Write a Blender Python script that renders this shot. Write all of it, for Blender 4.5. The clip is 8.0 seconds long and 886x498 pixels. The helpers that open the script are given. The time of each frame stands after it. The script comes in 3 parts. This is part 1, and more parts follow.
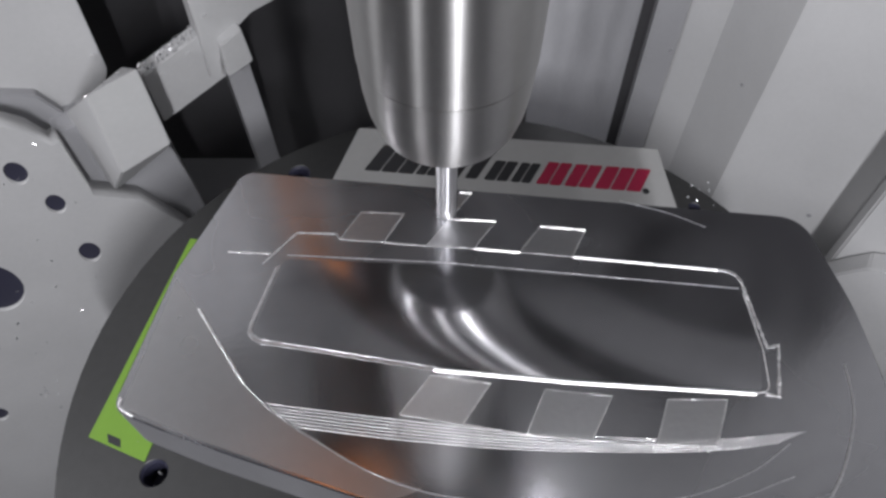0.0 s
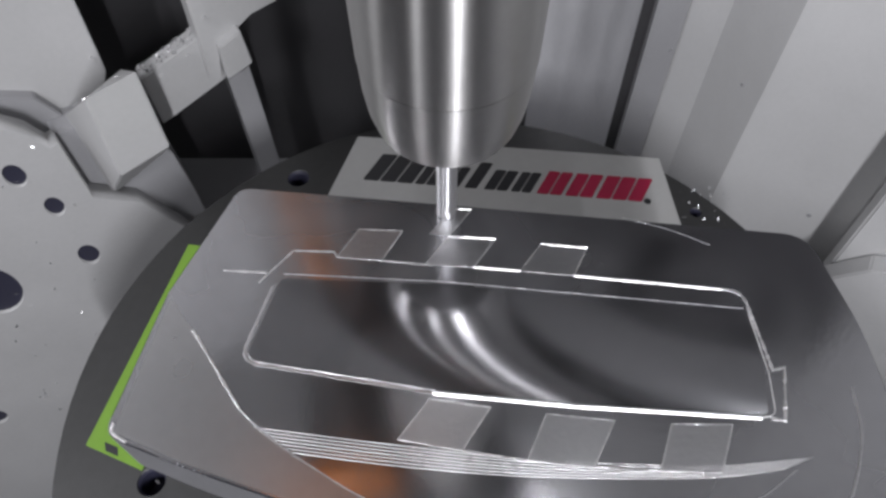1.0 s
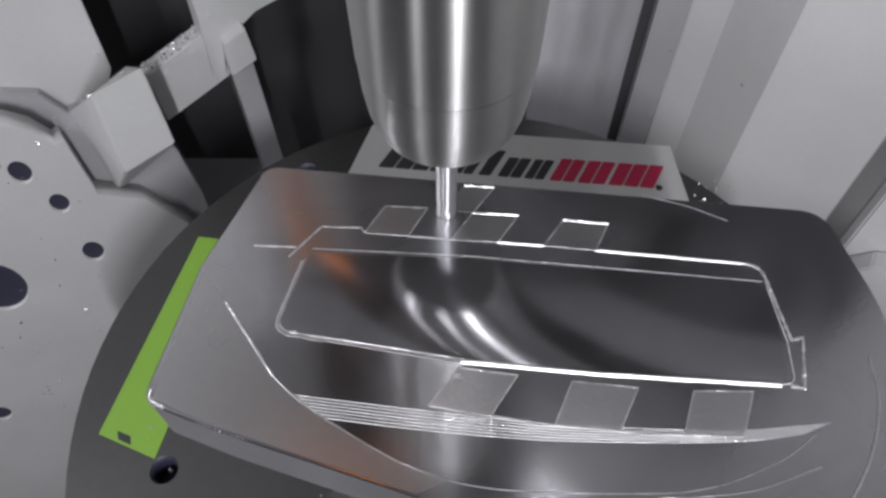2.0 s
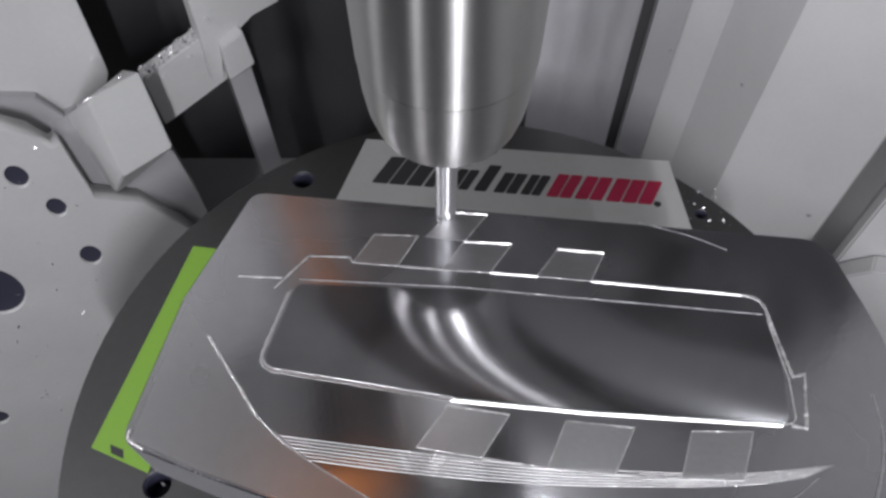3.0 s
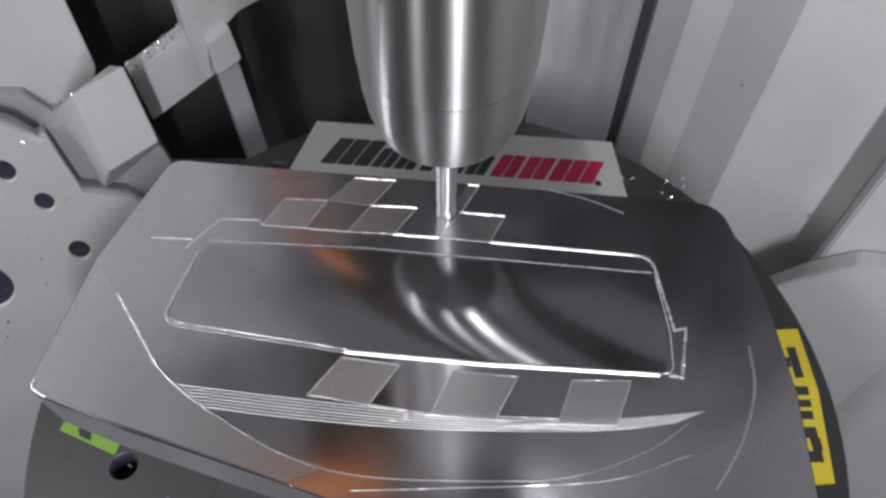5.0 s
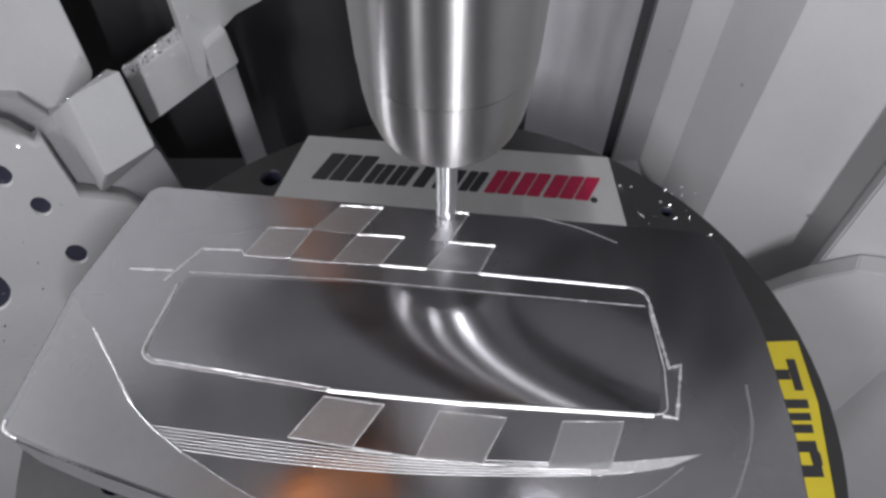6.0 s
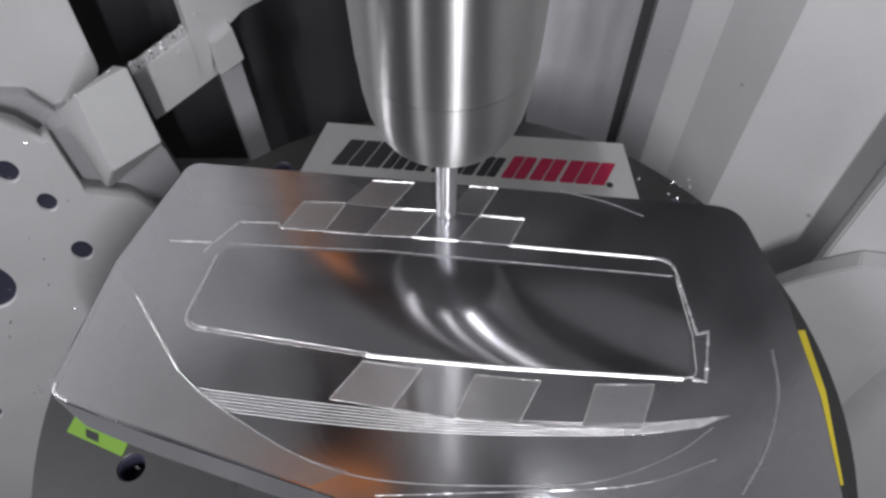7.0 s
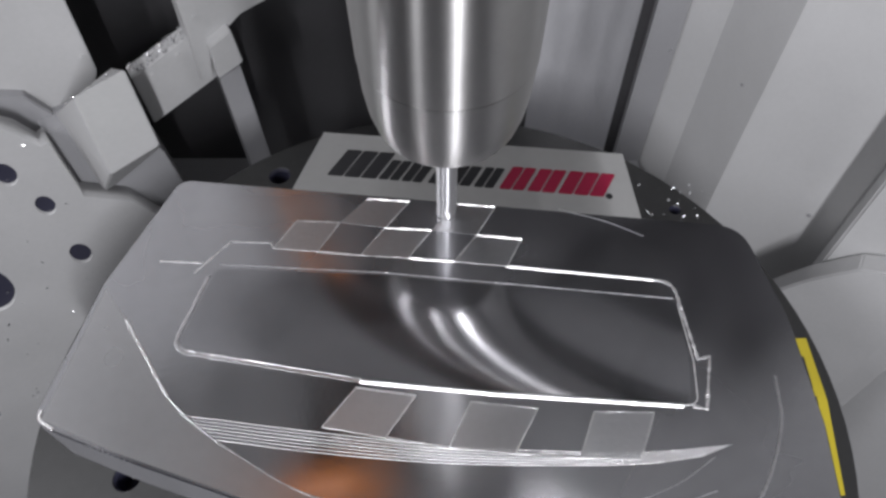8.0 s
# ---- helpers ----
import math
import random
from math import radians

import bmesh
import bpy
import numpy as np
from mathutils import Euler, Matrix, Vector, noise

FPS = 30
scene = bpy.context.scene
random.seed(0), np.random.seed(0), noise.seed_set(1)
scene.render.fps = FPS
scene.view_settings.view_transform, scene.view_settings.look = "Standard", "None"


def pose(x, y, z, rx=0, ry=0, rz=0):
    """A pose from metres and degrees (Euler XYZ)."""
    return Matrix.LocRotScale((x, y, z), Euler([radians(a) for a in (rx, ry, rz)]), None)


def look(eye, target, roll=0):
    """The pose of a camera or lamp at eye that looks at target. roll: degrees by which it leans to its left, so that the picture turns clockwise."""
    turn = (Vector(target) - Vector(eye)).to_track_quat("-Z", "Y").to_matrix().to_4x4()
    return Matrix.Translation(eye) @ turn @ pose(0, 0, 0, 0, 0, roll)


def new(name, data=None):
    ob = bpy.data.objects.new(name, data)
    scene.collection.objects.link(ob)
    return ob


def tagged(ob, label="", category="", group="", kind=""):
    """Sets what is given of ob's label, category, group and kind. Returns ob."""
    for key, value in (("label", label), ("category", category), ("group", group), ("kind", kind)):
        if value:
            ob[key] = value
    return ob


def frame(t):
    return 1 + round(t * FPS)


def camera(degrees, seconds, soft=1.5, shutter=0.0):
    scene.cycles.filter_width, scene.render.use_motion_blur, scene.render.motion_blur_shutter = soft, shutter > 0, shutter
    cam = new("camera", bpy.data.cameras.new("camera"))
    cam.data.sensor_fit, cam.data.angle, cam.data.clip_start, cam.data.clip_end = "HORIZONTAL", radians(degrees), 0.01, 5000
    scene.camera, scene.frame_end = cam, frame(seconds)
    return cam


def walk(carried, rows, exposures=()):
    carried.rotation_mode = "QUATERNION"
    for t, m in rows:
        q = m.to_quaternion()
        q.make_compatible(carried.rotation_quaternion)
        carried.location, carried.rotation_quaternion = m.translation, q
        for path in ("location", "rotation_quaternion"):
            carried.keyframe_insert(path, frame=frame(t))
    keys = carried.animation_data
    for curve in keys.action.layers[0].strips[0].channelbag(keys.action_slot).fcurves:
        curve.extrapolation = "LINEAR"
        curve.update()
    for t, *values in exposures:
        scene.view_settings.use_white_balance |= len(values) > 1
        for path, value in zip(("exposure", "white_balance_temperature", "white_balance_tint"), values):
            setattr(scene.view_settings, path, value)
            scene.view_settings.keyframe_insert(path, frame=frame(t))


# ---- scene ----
cam = camera(64.2, 8.0, soft=2.8, shutter=0.15)
EYE = pose(0.0, 0.0, 0.27, 90 - 54.83, 0, 0)
walk(cam, [(0.0, EYE), (8.0, EYE)])

# ---- world and lamps ----
world = bpy.data.worlds.new("machine_dark")
scene.world = world
world.use_nodes = True
world.node_tree.nodes["Background"].inputs[0].default_value = (0.6, 0.65, 0.7, 1)
world.node_tree.nodes["Background"].inputs[1].default_value = 0.03
scene.view_settings.exposure = 0.0


def area_lamp(name, eye, target, sx, sy, watts, colour=(0.95, 0.95, 1.0)):
    data = bpy.data.lights.new(name, "AREA")
    data.shape, data.size, data.size_y, data.energy, data.color = "RECTANGLE", sx, sy, watts, colour
    ob = new(name, data)
    ob.matrix_world = look(eye, target)
    return ob


# Unseen lamps inferred from highlights; the last two also added to fill the walls.
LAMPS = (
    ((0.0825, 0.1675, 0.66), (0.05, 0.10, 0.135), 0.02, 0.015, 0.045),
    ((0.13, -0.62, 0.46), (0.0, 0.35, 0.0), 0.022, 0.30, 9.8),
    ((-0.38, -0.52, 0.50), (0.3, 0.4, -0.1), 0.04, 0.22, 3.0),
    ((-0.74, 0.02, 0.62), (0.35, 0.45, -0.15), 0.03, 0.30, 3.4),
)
for e, g, sx, sy, w in LAMPS:
    area_lamp("work_light", e, g, sx, sy, w)


# ---- materials ----
def mat(name, colour, rough=0.5, metal=0.0, grain=0.06, scale=60.0, bump=0.1, stain=0.08, stretch=(1, 1, 1), bump_scale=400.0, spec=0.5, rough_var=0.08):
    m = bpy.data.materials.new(name)
    m.use_nodes = True
    nt = m.node_tree
    b = nt.nodes["Principled BSDF"]
    tc = nt.nodes.new("ShaderNodeTexCoord")
    mp = nt.nodes.new("ShaderNodeMapping")
    mp.inputs["Scale"].default_value = stretch
    nt.links.new(tc.outputs["Object"], mp.inputs[0])
    fine, broad = nt.nodes.new("ShaderNodeTexNoise"), nt.nodes.new("ShaderNodeTexNoise")
    fine.inputs["Scale"].default_value, fine.inputs["Detail"].default_value = scale * 4, 5
    broad.inputs["Scale"].default_value, broad.inputs["Detail"].default_value = scale * 0.2, 4
    for n in (fine, broad):
        nt.links.new(mp.outputs[0], n.inputs["Vector"])
    total = nt.nodes.new("ShaderNodeMath")
    total.operation = "MULTIPLY_ADD"
    nt.links.new(fine.outputs["Fac"], total.inputs[0])
    total.inputs[1].default_value = grain * 2
    part2 = nt.nodes.new("ShaderNodeMath")
    part2.operation = "MULTIPLY_ADD"
    nt.links.new(broad.outputs["Fac"], part2.inputs[0])
    part2.inputs[1].default_value, part2.inputs[2].default_value = stain * 2, 1 - grain - stain
    nt.links.new(part2.outputs[0], total.inputs[2])
    mix = nt.nodes.new("ShaderNodeMix")
    mix.data_type, mix.blend_type = "RGBA", "MULTIPLY"
    mix.inputs["Factor"].default_value = 1.0
    mix.inputs["A"].default_value = (*colour, 1)
    nt.links.new(total.outputs[0], mix.inputs["B"])
    nt.links.new(mix.outputs["Result"], b.inputs["Base Color"])
    rr = nt.nodes.new("ShaderNodeMapRange")
    rr.inputs["To Min"].default_value, rr.inputs["To Max"].default_value = max(0.02, rough - rough_var), min(1, rough + rough_var)
    nt.links.new(broad.outputs["Fac"], rr.inputs["Value"])
    nt.links.new(rr.outputs[0], b.inputs["Roughness"])
    b.inputs["Metallic"].default_value = metal
    b.inputs["Specular IOR Level"].default_value = spec
    if bump:
        bn = nt.nodes.new("ShaderNodeTexNoise")
        bn.inputs["Scale"].default_value, bn.inputs["Detail"].default_value = bump_scale, 4
        nt.links.new(mp.outputs[0], bn.inputs["Vector"])
        bp = nt.nodes.new("ShaderNodeBump")
        bp.inputs["Strength"].default_value, bp.inputs["Distance"].default_value = bump, 0.0006
        nt.links.new(bn.outputs["Fac"], bp.inputs["Height"])
        nt.links.new(bp.outputs[0], b.inputs["Normal"])
    return m


# Darker than the walls' paint: the castings' weaker light is in the colour.
CAST = mat("dimmed_casting_paint", (0.44, 0.44, 0.44), 0.5, stain=0.12, grain=0.05, bump=0.08)
PAINT = mat("machine_paint", (0.53, 0.53, 0.53), 0.45, stain=0.10, grain=0.04, bump=0.05)
# Grey paint; on the left casting it also stands for shade.
GREY_AND_SHADE = mat("grey_and_shade_paint", (0.30, 0.30, 0.31), 0.45, stain=0.10, grain=0.04, bump=0.05)
BLACK = mat("black_sheet", (0.048, 0.047, 0.05), 0.36, stain=0.2, grain=0.1, bump=0.04)
STEEL_SHEET = mat("steel_sheet", (0.72, 0.72, 0.74), 0.36, 1.0, stain=0.12, bump=0.02, stretch=(3, 3, 0.5), bump_scale=120)
ALU = mat("milled_aluminium", (0.50, 0.50, 0.52), 0.14, 1.0, stain=0.10, grain=0.03, bump=0.015, scale=45, rough_var=0.05, stretch=(2, 2, 2))
ALU_SIDE = mat("sawn_aluminium", (0.50, 0.50, 0.52), 0.42, 1.0, stain=0.1, bump=0.1, stretch=(2, 2, 2))
ALU_MATTE = mat("fresh_cut_aluminium", (0.60, 0.60, 0.61), 0.36, 1.0, stain=0.08, bump=0.1, scale=80, stretch=(2, 2, 2))
# Burrs and cut edges; the light base colour also gives their glints.
ALU_BRIGHT = mat("burr_glint_aluminium", (0.80, 0.80, 0.80), 0.36, 1.0, grain=0.2, stain=0.1, bump=0.5, bump_scale=900, stretch=(2, 2, 2))
ALU_SATIN = mat("dull_aluminium", (0.56, 0.56, 0.57), 0.30, 1.0, stain=0.12, grain=0.05, bump=0.03, scale=50, stretch=(2, 2, 2))
CHROME = mat("ground_steel", (0.36, 0.355, 0.35), 0.31, 1.0, stain=0.05, bump=0.0, rough_var=0.03, stretch=(2, 2, 2))
CARBIDE = mat("carbide_tool", (0.45, 0.45, 0.46), 0.40, 1.0, bump=0.0, rough_var=0.03, stretch=(2, 2, 2))
TABLE = mat("table_steel", (0.085, 0.085, 0.085), 0.48, 1.0, stain=0.15, grain=0.1, bump=0.1, scale=40)
# White vinyl greyed: the shade over the sticker is put into the colour.
VINYL = mat("shaded_white_vinyl", (0.28, 0.28, 0.275), 0.35, stain=0.06, bump=0.03)
INK = mat("black_ink", (0.02, 0.02, 0.022), 0.4, bump=0)
RED = mat("red_ink", (0.24, 0.012, 0.04), 0.4, bump=0)
GREEN = mat("green_vinyl", (0.145, 0.28, 0.028), 0.4, bump=0.02)
YELLOW = mat("yellow_vinyl", (0.46, 0.37, 0.02), 0.4, bump=0.02)
# Near-black: shade inside bores and holes, and the hose collar.
DARK = mat("bore_shade_black", (0.025, 0.025, 0.045), 0.5, bump=0.1)
ORANGE = mat("orange_hose", (0.90, 0.27, 0.03), 0.4, bump=0.05)
SCREW = mat("screw_steel", (0.45, 0.45, 0.46), 0.3, 1.0, bump=0.05)
CHIP = mat("aluminium_chip", (0.85, 0.85, 0.86), 0.25, 1.0, bump=0.1)


def turned(m, amount):
    """Lathe-turned grain: highlights run along the axis."""
    nt = m.node_tree
    tan = nt.nodes.new("ShaderNodeTangent")
    tan.direction_type, tan.axis = "RADIAL", "Z"
    b = nt.nodes["Principled BSDF"]
    b.inputs["Anisotropic"].default_value = amount
    b.inputs["Anisotropic Rotation"].default_value = 0.25
    nt.links.new(tan.outputs[0], b.inputs["Tangent"])


def hazy(m, low, high, rough, scale):
    """Fine cutter lines and smears: in patches, part of the reflection is spread wide."""
    nt = m.node_tree
    a = nt.nodes["Principled BSDF"]
    b = nt.nodes.new("ShaderNodeBsdfPrincipled")
    b.inputs["Metallic"].default_value, b.inputs["Roughness"].default_value = 1.0, rough
    nt.links.new(a.inputs["Base Color"].links[0].from_socket, b.inputs["Base Color"])
    tc = nt.nodes.new("ShaderNodeTexCoord")
    patch = nt.nodes.new("ShaderNodeTexNoise")
    patch.inputs["Scale"].default_value, patch.inputs["Detail"].default_value, patch.inputs["Distortion"].default_value = scale, 3, 0.8
    nt.links.new(tc.outputs["Object"], patch.inputs["Vector"])
    share = nt.nodes.new("ShaderNodeMapRange")
    share.interpolation_type = "SMOOTHSTEP"
    share.inputs["From Min"].default_value, share.inputs["From Max"].default_value = 0.35, 0.7
    share.inputs["To Min"].default_value, share.inputs["To Max"].default_value = low, high
    nt.links.new(patch.outputs["Fac"], share.inputs["Value"])
    mix = nt.nodes.new("ShaderNodeMixShader")
    nt.links.new(share.outputs[0], mix.inputs[0])
    nt.links.new(a.outputs[0], mix.inputs[1])
    nt.links.new(b.outputs[0], mix.inputs[2])
    nt.links.new(mix.outputs[0], nt.nodes["Material Output"].inputs["Surface"])


def ringed(m):
    """Broad and fine rings left by the face cutter."""
    nt = m.node_tree
    b = nt.nodes["Principled BSDF"]
    tc = nt.nodes.new("ShaderNodeTexCoord")
    mix = nt.nodes.new("ShaderNodeMath")
    mix.operation = "ADD"
    for scale, amount, slot in ((22.0, 0.045, 0), (240.0, 0.012, 1)):
        w = nt.nodes.new("ShaderNodeTexWave")
        w.wave_type, w.rings_direction = "RINGS", "Z"
        w.inputs["Scale"].default_value, w.inputs["Distortion"].default_value, w.inputs["Detail"].default_value = scale, 4.0, 3
        w.inputs["Detail Scale"].default_value = 0.6
        nt.links.new(tc.outputs["Object"], w.inputs["Vector"])
        k = nt.nodes.new("ShaderNodeMath")
        k.operation = "MULTIPLY"
        k.inputs[1].default_value = amount
        nt.links.new(w.outputs["Fac"], k.inputs[0])
        nt.links.new(k.outputs[0], mix.inputs[slot])
    total = nt.nodes.new("ShaderNodeMath")
    total.operation = "ADD"
    nt.links.new(b.inputs["Roughness"].links[0].from_socket, total.inputs[0])
    nt.links.new(mix.outputs[0], total.inputs[1])
    nt.links.new(total.outputs[0], b.inputs["Roughness"])


ringed(ALU)
hazy(ALU, 0.01, 0.34, 0.45, 20.0)
turned(ALU, 0.4)


def bent_reflection(m, bend, y0):
    """Leans the normals, more towards the front, to fit reflections to the camera's view."""
    nt = m.node_tree
    tc = nt.nodes.new("ShaderNodeTexCoord")
    sep = nt.nodes.new("ShaderNodeSeparateXYZ")
    nt.links.new(tc.outputs["Object"], sep.inputs[0])

    def calc(op, a, b):
        n = nt.nodes.new("ShaderNodeMath")
        n.operation = op
        for k, v in enumerate((a, b)):
            if isinstance(v, float):
                n.inputs[k].default_value = v
            else:
                nt.links.new(v, n.inputs[k])
        return n.outputs[0]

    d = calc("MAXIMUM", calc("SUBTRACT", y0, sep.outputs["Y"]), 0.0)
    lean = calc("MULTIPLY", calc("MULTIPLY", d, d), -bend)
    com = nt.nodes.new("ShaderNodeCombineXYZ")
    com.inputs["Y"].default_value, com.inputs["Z"].default_value = -0.045, 1.0
    nt.links.new(lean, com.inputs["X"])
    nrm = nt.nodes.new("ShaderNodeVectorMath")
    nrm.operation = "NORMALIZE"
    nt.links.new(com.outputs[0], nrm.inputs[0])
    nt.links.new(nrm.outputs[0], nt.nodes["Principled BSDF"].inputs["Normal"])


POCKET = mat("pocket_aluminium", (0.42, 0.42, 0.44), 0.12, 1.0, stain=0.10, grain=0.03, bump=0.0, scale=45, rough_var=0.03, stretch=(2, 2, 2))
hazy(POCKET, 0.06, 0.22, 0.45, 30.0)
bent_reflection(POCKET, 185.0, 0.093)


def brushed(m, amount):
    """Level brush lines: highlights run up and down."""
    nt = m.node_tree
    com = nt.nodes.new("ShaderNodeCombineXYZ")
    com.inputs["Z"].default_value = 1.0
    b = nt.nodes["Principled BSDF"]
    b.inputs["Anisotropic"].default_value = amount
    nt.links.new(com.outputs[0], b.inputs["Tangent"])


brushed(STEEL_SHEET, 0.8)
turned(CHROME, 0.98)
turned(CARBIDE, 0.9)


# ---- building helpers ----
def mesh_of(name, bm, material, smooth=False):
    me = bpy.data.meshes.new(name)
    bmesh.ops.recalc_face_normals(bm, faces=bm.faces)
    if smooth:
        for e in bm.edges:
            e.smooth = len(e.link_faces) == 2 and e.calc_face_angle() < 0.3
    bm.to_mesh(me)
    bm.free()
    me.materials.append(material)
    if smooth:
        for p in me.polygons:
            p.use_smooth = True
    return me


NEAR, DATUM = 0.5, 0.135   # workpiece and tool are drawn at twice their size; the plate's top lies at DATUM
HALF_SIZE = set()


def part(name, bm, material, parent=None, label="", smooth=False):
    root = parent
    while root is not None and root.parent is not None:
        root = root.parent
    if root is not None and root.name in HALF_SIZE:
        bmesh.ops.scale(bm, vec=(NEAR, NEAR, NEAR), verts=bm.verts)
    ob = new(name, mesh_of(name, bm, material, smooth))
    if parent is not None:
        ob.parent = parent
    if label:
        tagged(ob, label)
    return ob


def thing(name, label, category, kind="", group="", near=False, at=(0, 0)):
    ob = new(name)
    ob.empty_display_size = 0.02
    if near:
        HALF_SIZE.add(ob.name)
        ob.location = (at[0] * NEAR, at[1] * NEAR, DATUM)
    return tagged(ob, label, category, group, kind)


def prism(front, back, bevel=0.0):
    """A solid between two loops of equal count."""
    bm = bmesh.new()
    a = [bm.verts.new(p) for p in front]
    b = [bm.verts.new(p) for p in back]
    bm.faces.new(a)
    bm.faces.new(b[::-1])
    n = len(a)
    for i in range(n):
        bm.faces.new((a[i], b[i], b[(i + 1) % n], a[(i + 1) % n]))
    bmesh.ops.recalc_face_normals(bm, faces=bm.faces)
    if bevel:
        bmesh.ops.bevel(bm, geom=list(bm.edges), offset=bevel, segments=2, affect="EDGES", clamp_overlap=True)
    return bm


def slab(loop, z0, z1, bevel=0.0):
    return prism([(x, y, z1) for x, y in loop], [(x, y, z0) for x, y in loop], bevel)


def box(x0, x1, y0, y1, z0, z1, bevel=0.0):
    return slab([(x0, y0), (x1, y0), (x1, y1), (x0, y1)], z0, z1, bevel)


def mm(*pts):
    return [(x / 1000, y / 1000) for x, y in pts]


def rounded(loop, radii, steps=8):
    out, n = [], len(loop)
    for i, (p, r) in enumerate(zip(loop, radii)):
        p = Vector(p)
        if r <= 0:
            out.append(tuple(p))
            continue
        a, b = (Vector(loop[i - 1]) - p).normalized(), (Vector(loop[(i + 1) % n]) - p).normalized()
        for k in range(steps + 1):
            t = k / steps
            q = (p + a * r) * (1 - t) ** 2 + p * 2 * t * (1 - t) + (p + b * r) * t * t
            out.append(tuple(q))
    return out


def smooth_line(pts, steps=8):
    p = [Vector(q) for q in pts]
    p = [2 * p[0] - p[1], *p, 2 * p[-1] - p[-2]]
    out = []
    for i in range(1, len(p) - 2):
        for k in range(steps):
            t = k / steps
            out.append(0.5 * (2 * p[i] + (p[i + 1] - p[i - 1]) * t + (2 * p[i - 1] - 5 * p[i] + 4 * p[i + 1] - p[i + 2]) * t * t
                              + (3 * p[i] - p[i - 1] - 3 * p[i + 1] + p[i + 2]) * t ** 3))
    out.append(p[-2])
    return [tuple(q) for q in out]


def ridge(pts, width, height=0.0004, rough=0.0, seed=1, roof=False):
    """A thin raised burr along a line on the plate: a low roof in section, a little ragged."""
    rnd = random.Random(seed)
    bm = bmesh.new()
    rows, n, inner = [], len(pts), 0.5 if roof else 0.8
    for i, p in enumerate(pts):
        p = Vector(p)
        d = (Vector(pts[min(i + 1, n - 1)]) - Vector(pts[max(i - 1, 0)])).normalized()
        s = Vector((-d.y, d.x)) * width * 0.5 * (1 + rough * rnd.uniform(-1, 1))
        h = height * (1 + rough * rnd.uniform(-1, 1))
        rows.append([bm.verts.new(v) for v in ((*(p + s), -0.0003), (*(p + s * inner), h * (1 - inner) if roof else h * 0.7), (*p, h), (*(p - s * inner), h * (1 - inner) if roof else h * 0.7), (*(p - s), -0.0003))])
    for a, b in zip(rows, rows[1:]):
        for k in range(4):
            bm.faces.new((a[k], a[k + 1], b[k + 1], b[k]))
        bm.faces.new((a[4], a[0], b[0], b[4]))
    bm.faces.new(rows[0])
    bm.faces.new(rows[-1][::-1])
    return bm


def dense(pts, step=0.002):
    out = []
    for a, b in zip(pts, pts[1:]):
        a, b = Vector(a), Vector(b)
        n = max(1, int((b - a).length / step))
        out += [tuple(a.lerp(b, k / n)) for k in range(n)]
    return out + [tuple(pts[-1])]


def lathe(profile, cx, cy, steps=64):
    bm = bmesh.new()
    rings = []
    for r, z in profile:
        rings.append([bm.verts.new((cx + r * math.cos(2 * math.pi * k / steps), cy + r * math.sin(2 * math.pi * k / steps), z)) for k in range(steps)])
    for a, b in zip(rings, rings[1:]):
        for k in range(steps):
            bm.faces.new((a[k], a[(k + 1) % steps], b[(k + 1) % steps], b[k]))
    bm.faces.new(rings[0][::-1])
    bm.faces.new(rings[-1])
    return bm


def tube(path, r, sides=10):
    bm = bmesh.new()
    rows, n = [], len(path)
    for i, p in enumerate(path):
        p = Vector(p)
        d = (Vector(path[min(i + 1, n - 1)]) - Vector(path[max(i - 1, 0)])).normalized()
        a = d.orthogonal().normalized()
        b = d.cross(a)
        rows.append([bm.verts.new(p + r * (a * math.cos(2 * math.pi * k / sides) + b * math.sin(2 * math.pi * k / sides))) for k in range(sides)])
    for a, b in zip(rows, rows[1:]):
        for k in range(sides):
            bm.faces.new((a[k], a[(k + 1) % sides], b[(k + 1) % sides], b[k]))
    bm.faces.new(rows[0][::-1])
    bm.faces.new(rows[-1])
    return bm


def holed(loop, holes, z0, z1, tall=1.0):
    """A plate between two heights with holes (x, y, radius) right through it, stretched by tall."""
    cu = bpy.data.curves.new("plate_outline", "CURVE")
    cu.dimensions, cu.fill_mode, cu.extrude = "2D", "BOTH", (z1 - z0) / 2
    rings = [loop] + [[(a, y + (b - y) * tall) for a, b in disc(x, y, q, 32)] for x, y, q in holes]
    for ring in rings:
        sp = cu.splines.new("POLY")
        sp.points.add(len(ring) - 1)
        for k, (x, y) in enumerate(ring):
            sp.points[k].co = (x, y, 0, 1)
        sp.use_cyclic_u = True
    ob = new("plate_outline", cu)
    me = bpy.data.meshes.new_from_object(ob.evaluated_get(bpy.context.evaluated_depsgraph_get()))
    bpy.data.objects.remove(ob)
    bpy.data.curves.remove(cu)
    bm = bmesh.new()
    bm.from_mesh(me)
    bpy.data.meshes.remove(me)
    bmesh.ops.remove_doubles(bm, verts=bm.verts, dist=1e-6)
    bmesh.ops.translate(bm, verts=bm.verts, vec=(0, 0, (z0 + z1) / 2))
    return bm


def disc(cx, cy, r, n=96):
    return [(cx + r * math.cos(2 * math.pi * k / n), cy + r * math.sin(2 * math.pi * k / n)) for k in range(n)]


# ---- enclosure ----
LOW, TOP = -0.95, 1.15


def structure(name, bm, material, label, category="wall"):
    return tagged(part(name, bm, material), label, category, "", "structure")


def wall_run(a, b, z0, z1, thick=0.01):
    d = (Vector(b) - Vector(a)).normalized()
    nrm = Vector((d.y, -d.x)) * -thick
    a2, b2 = Vector(a) + nrm, Vector(b) + nrm
    return slab([a, b, tuple(b2), tuple(a2)], z0, z1)


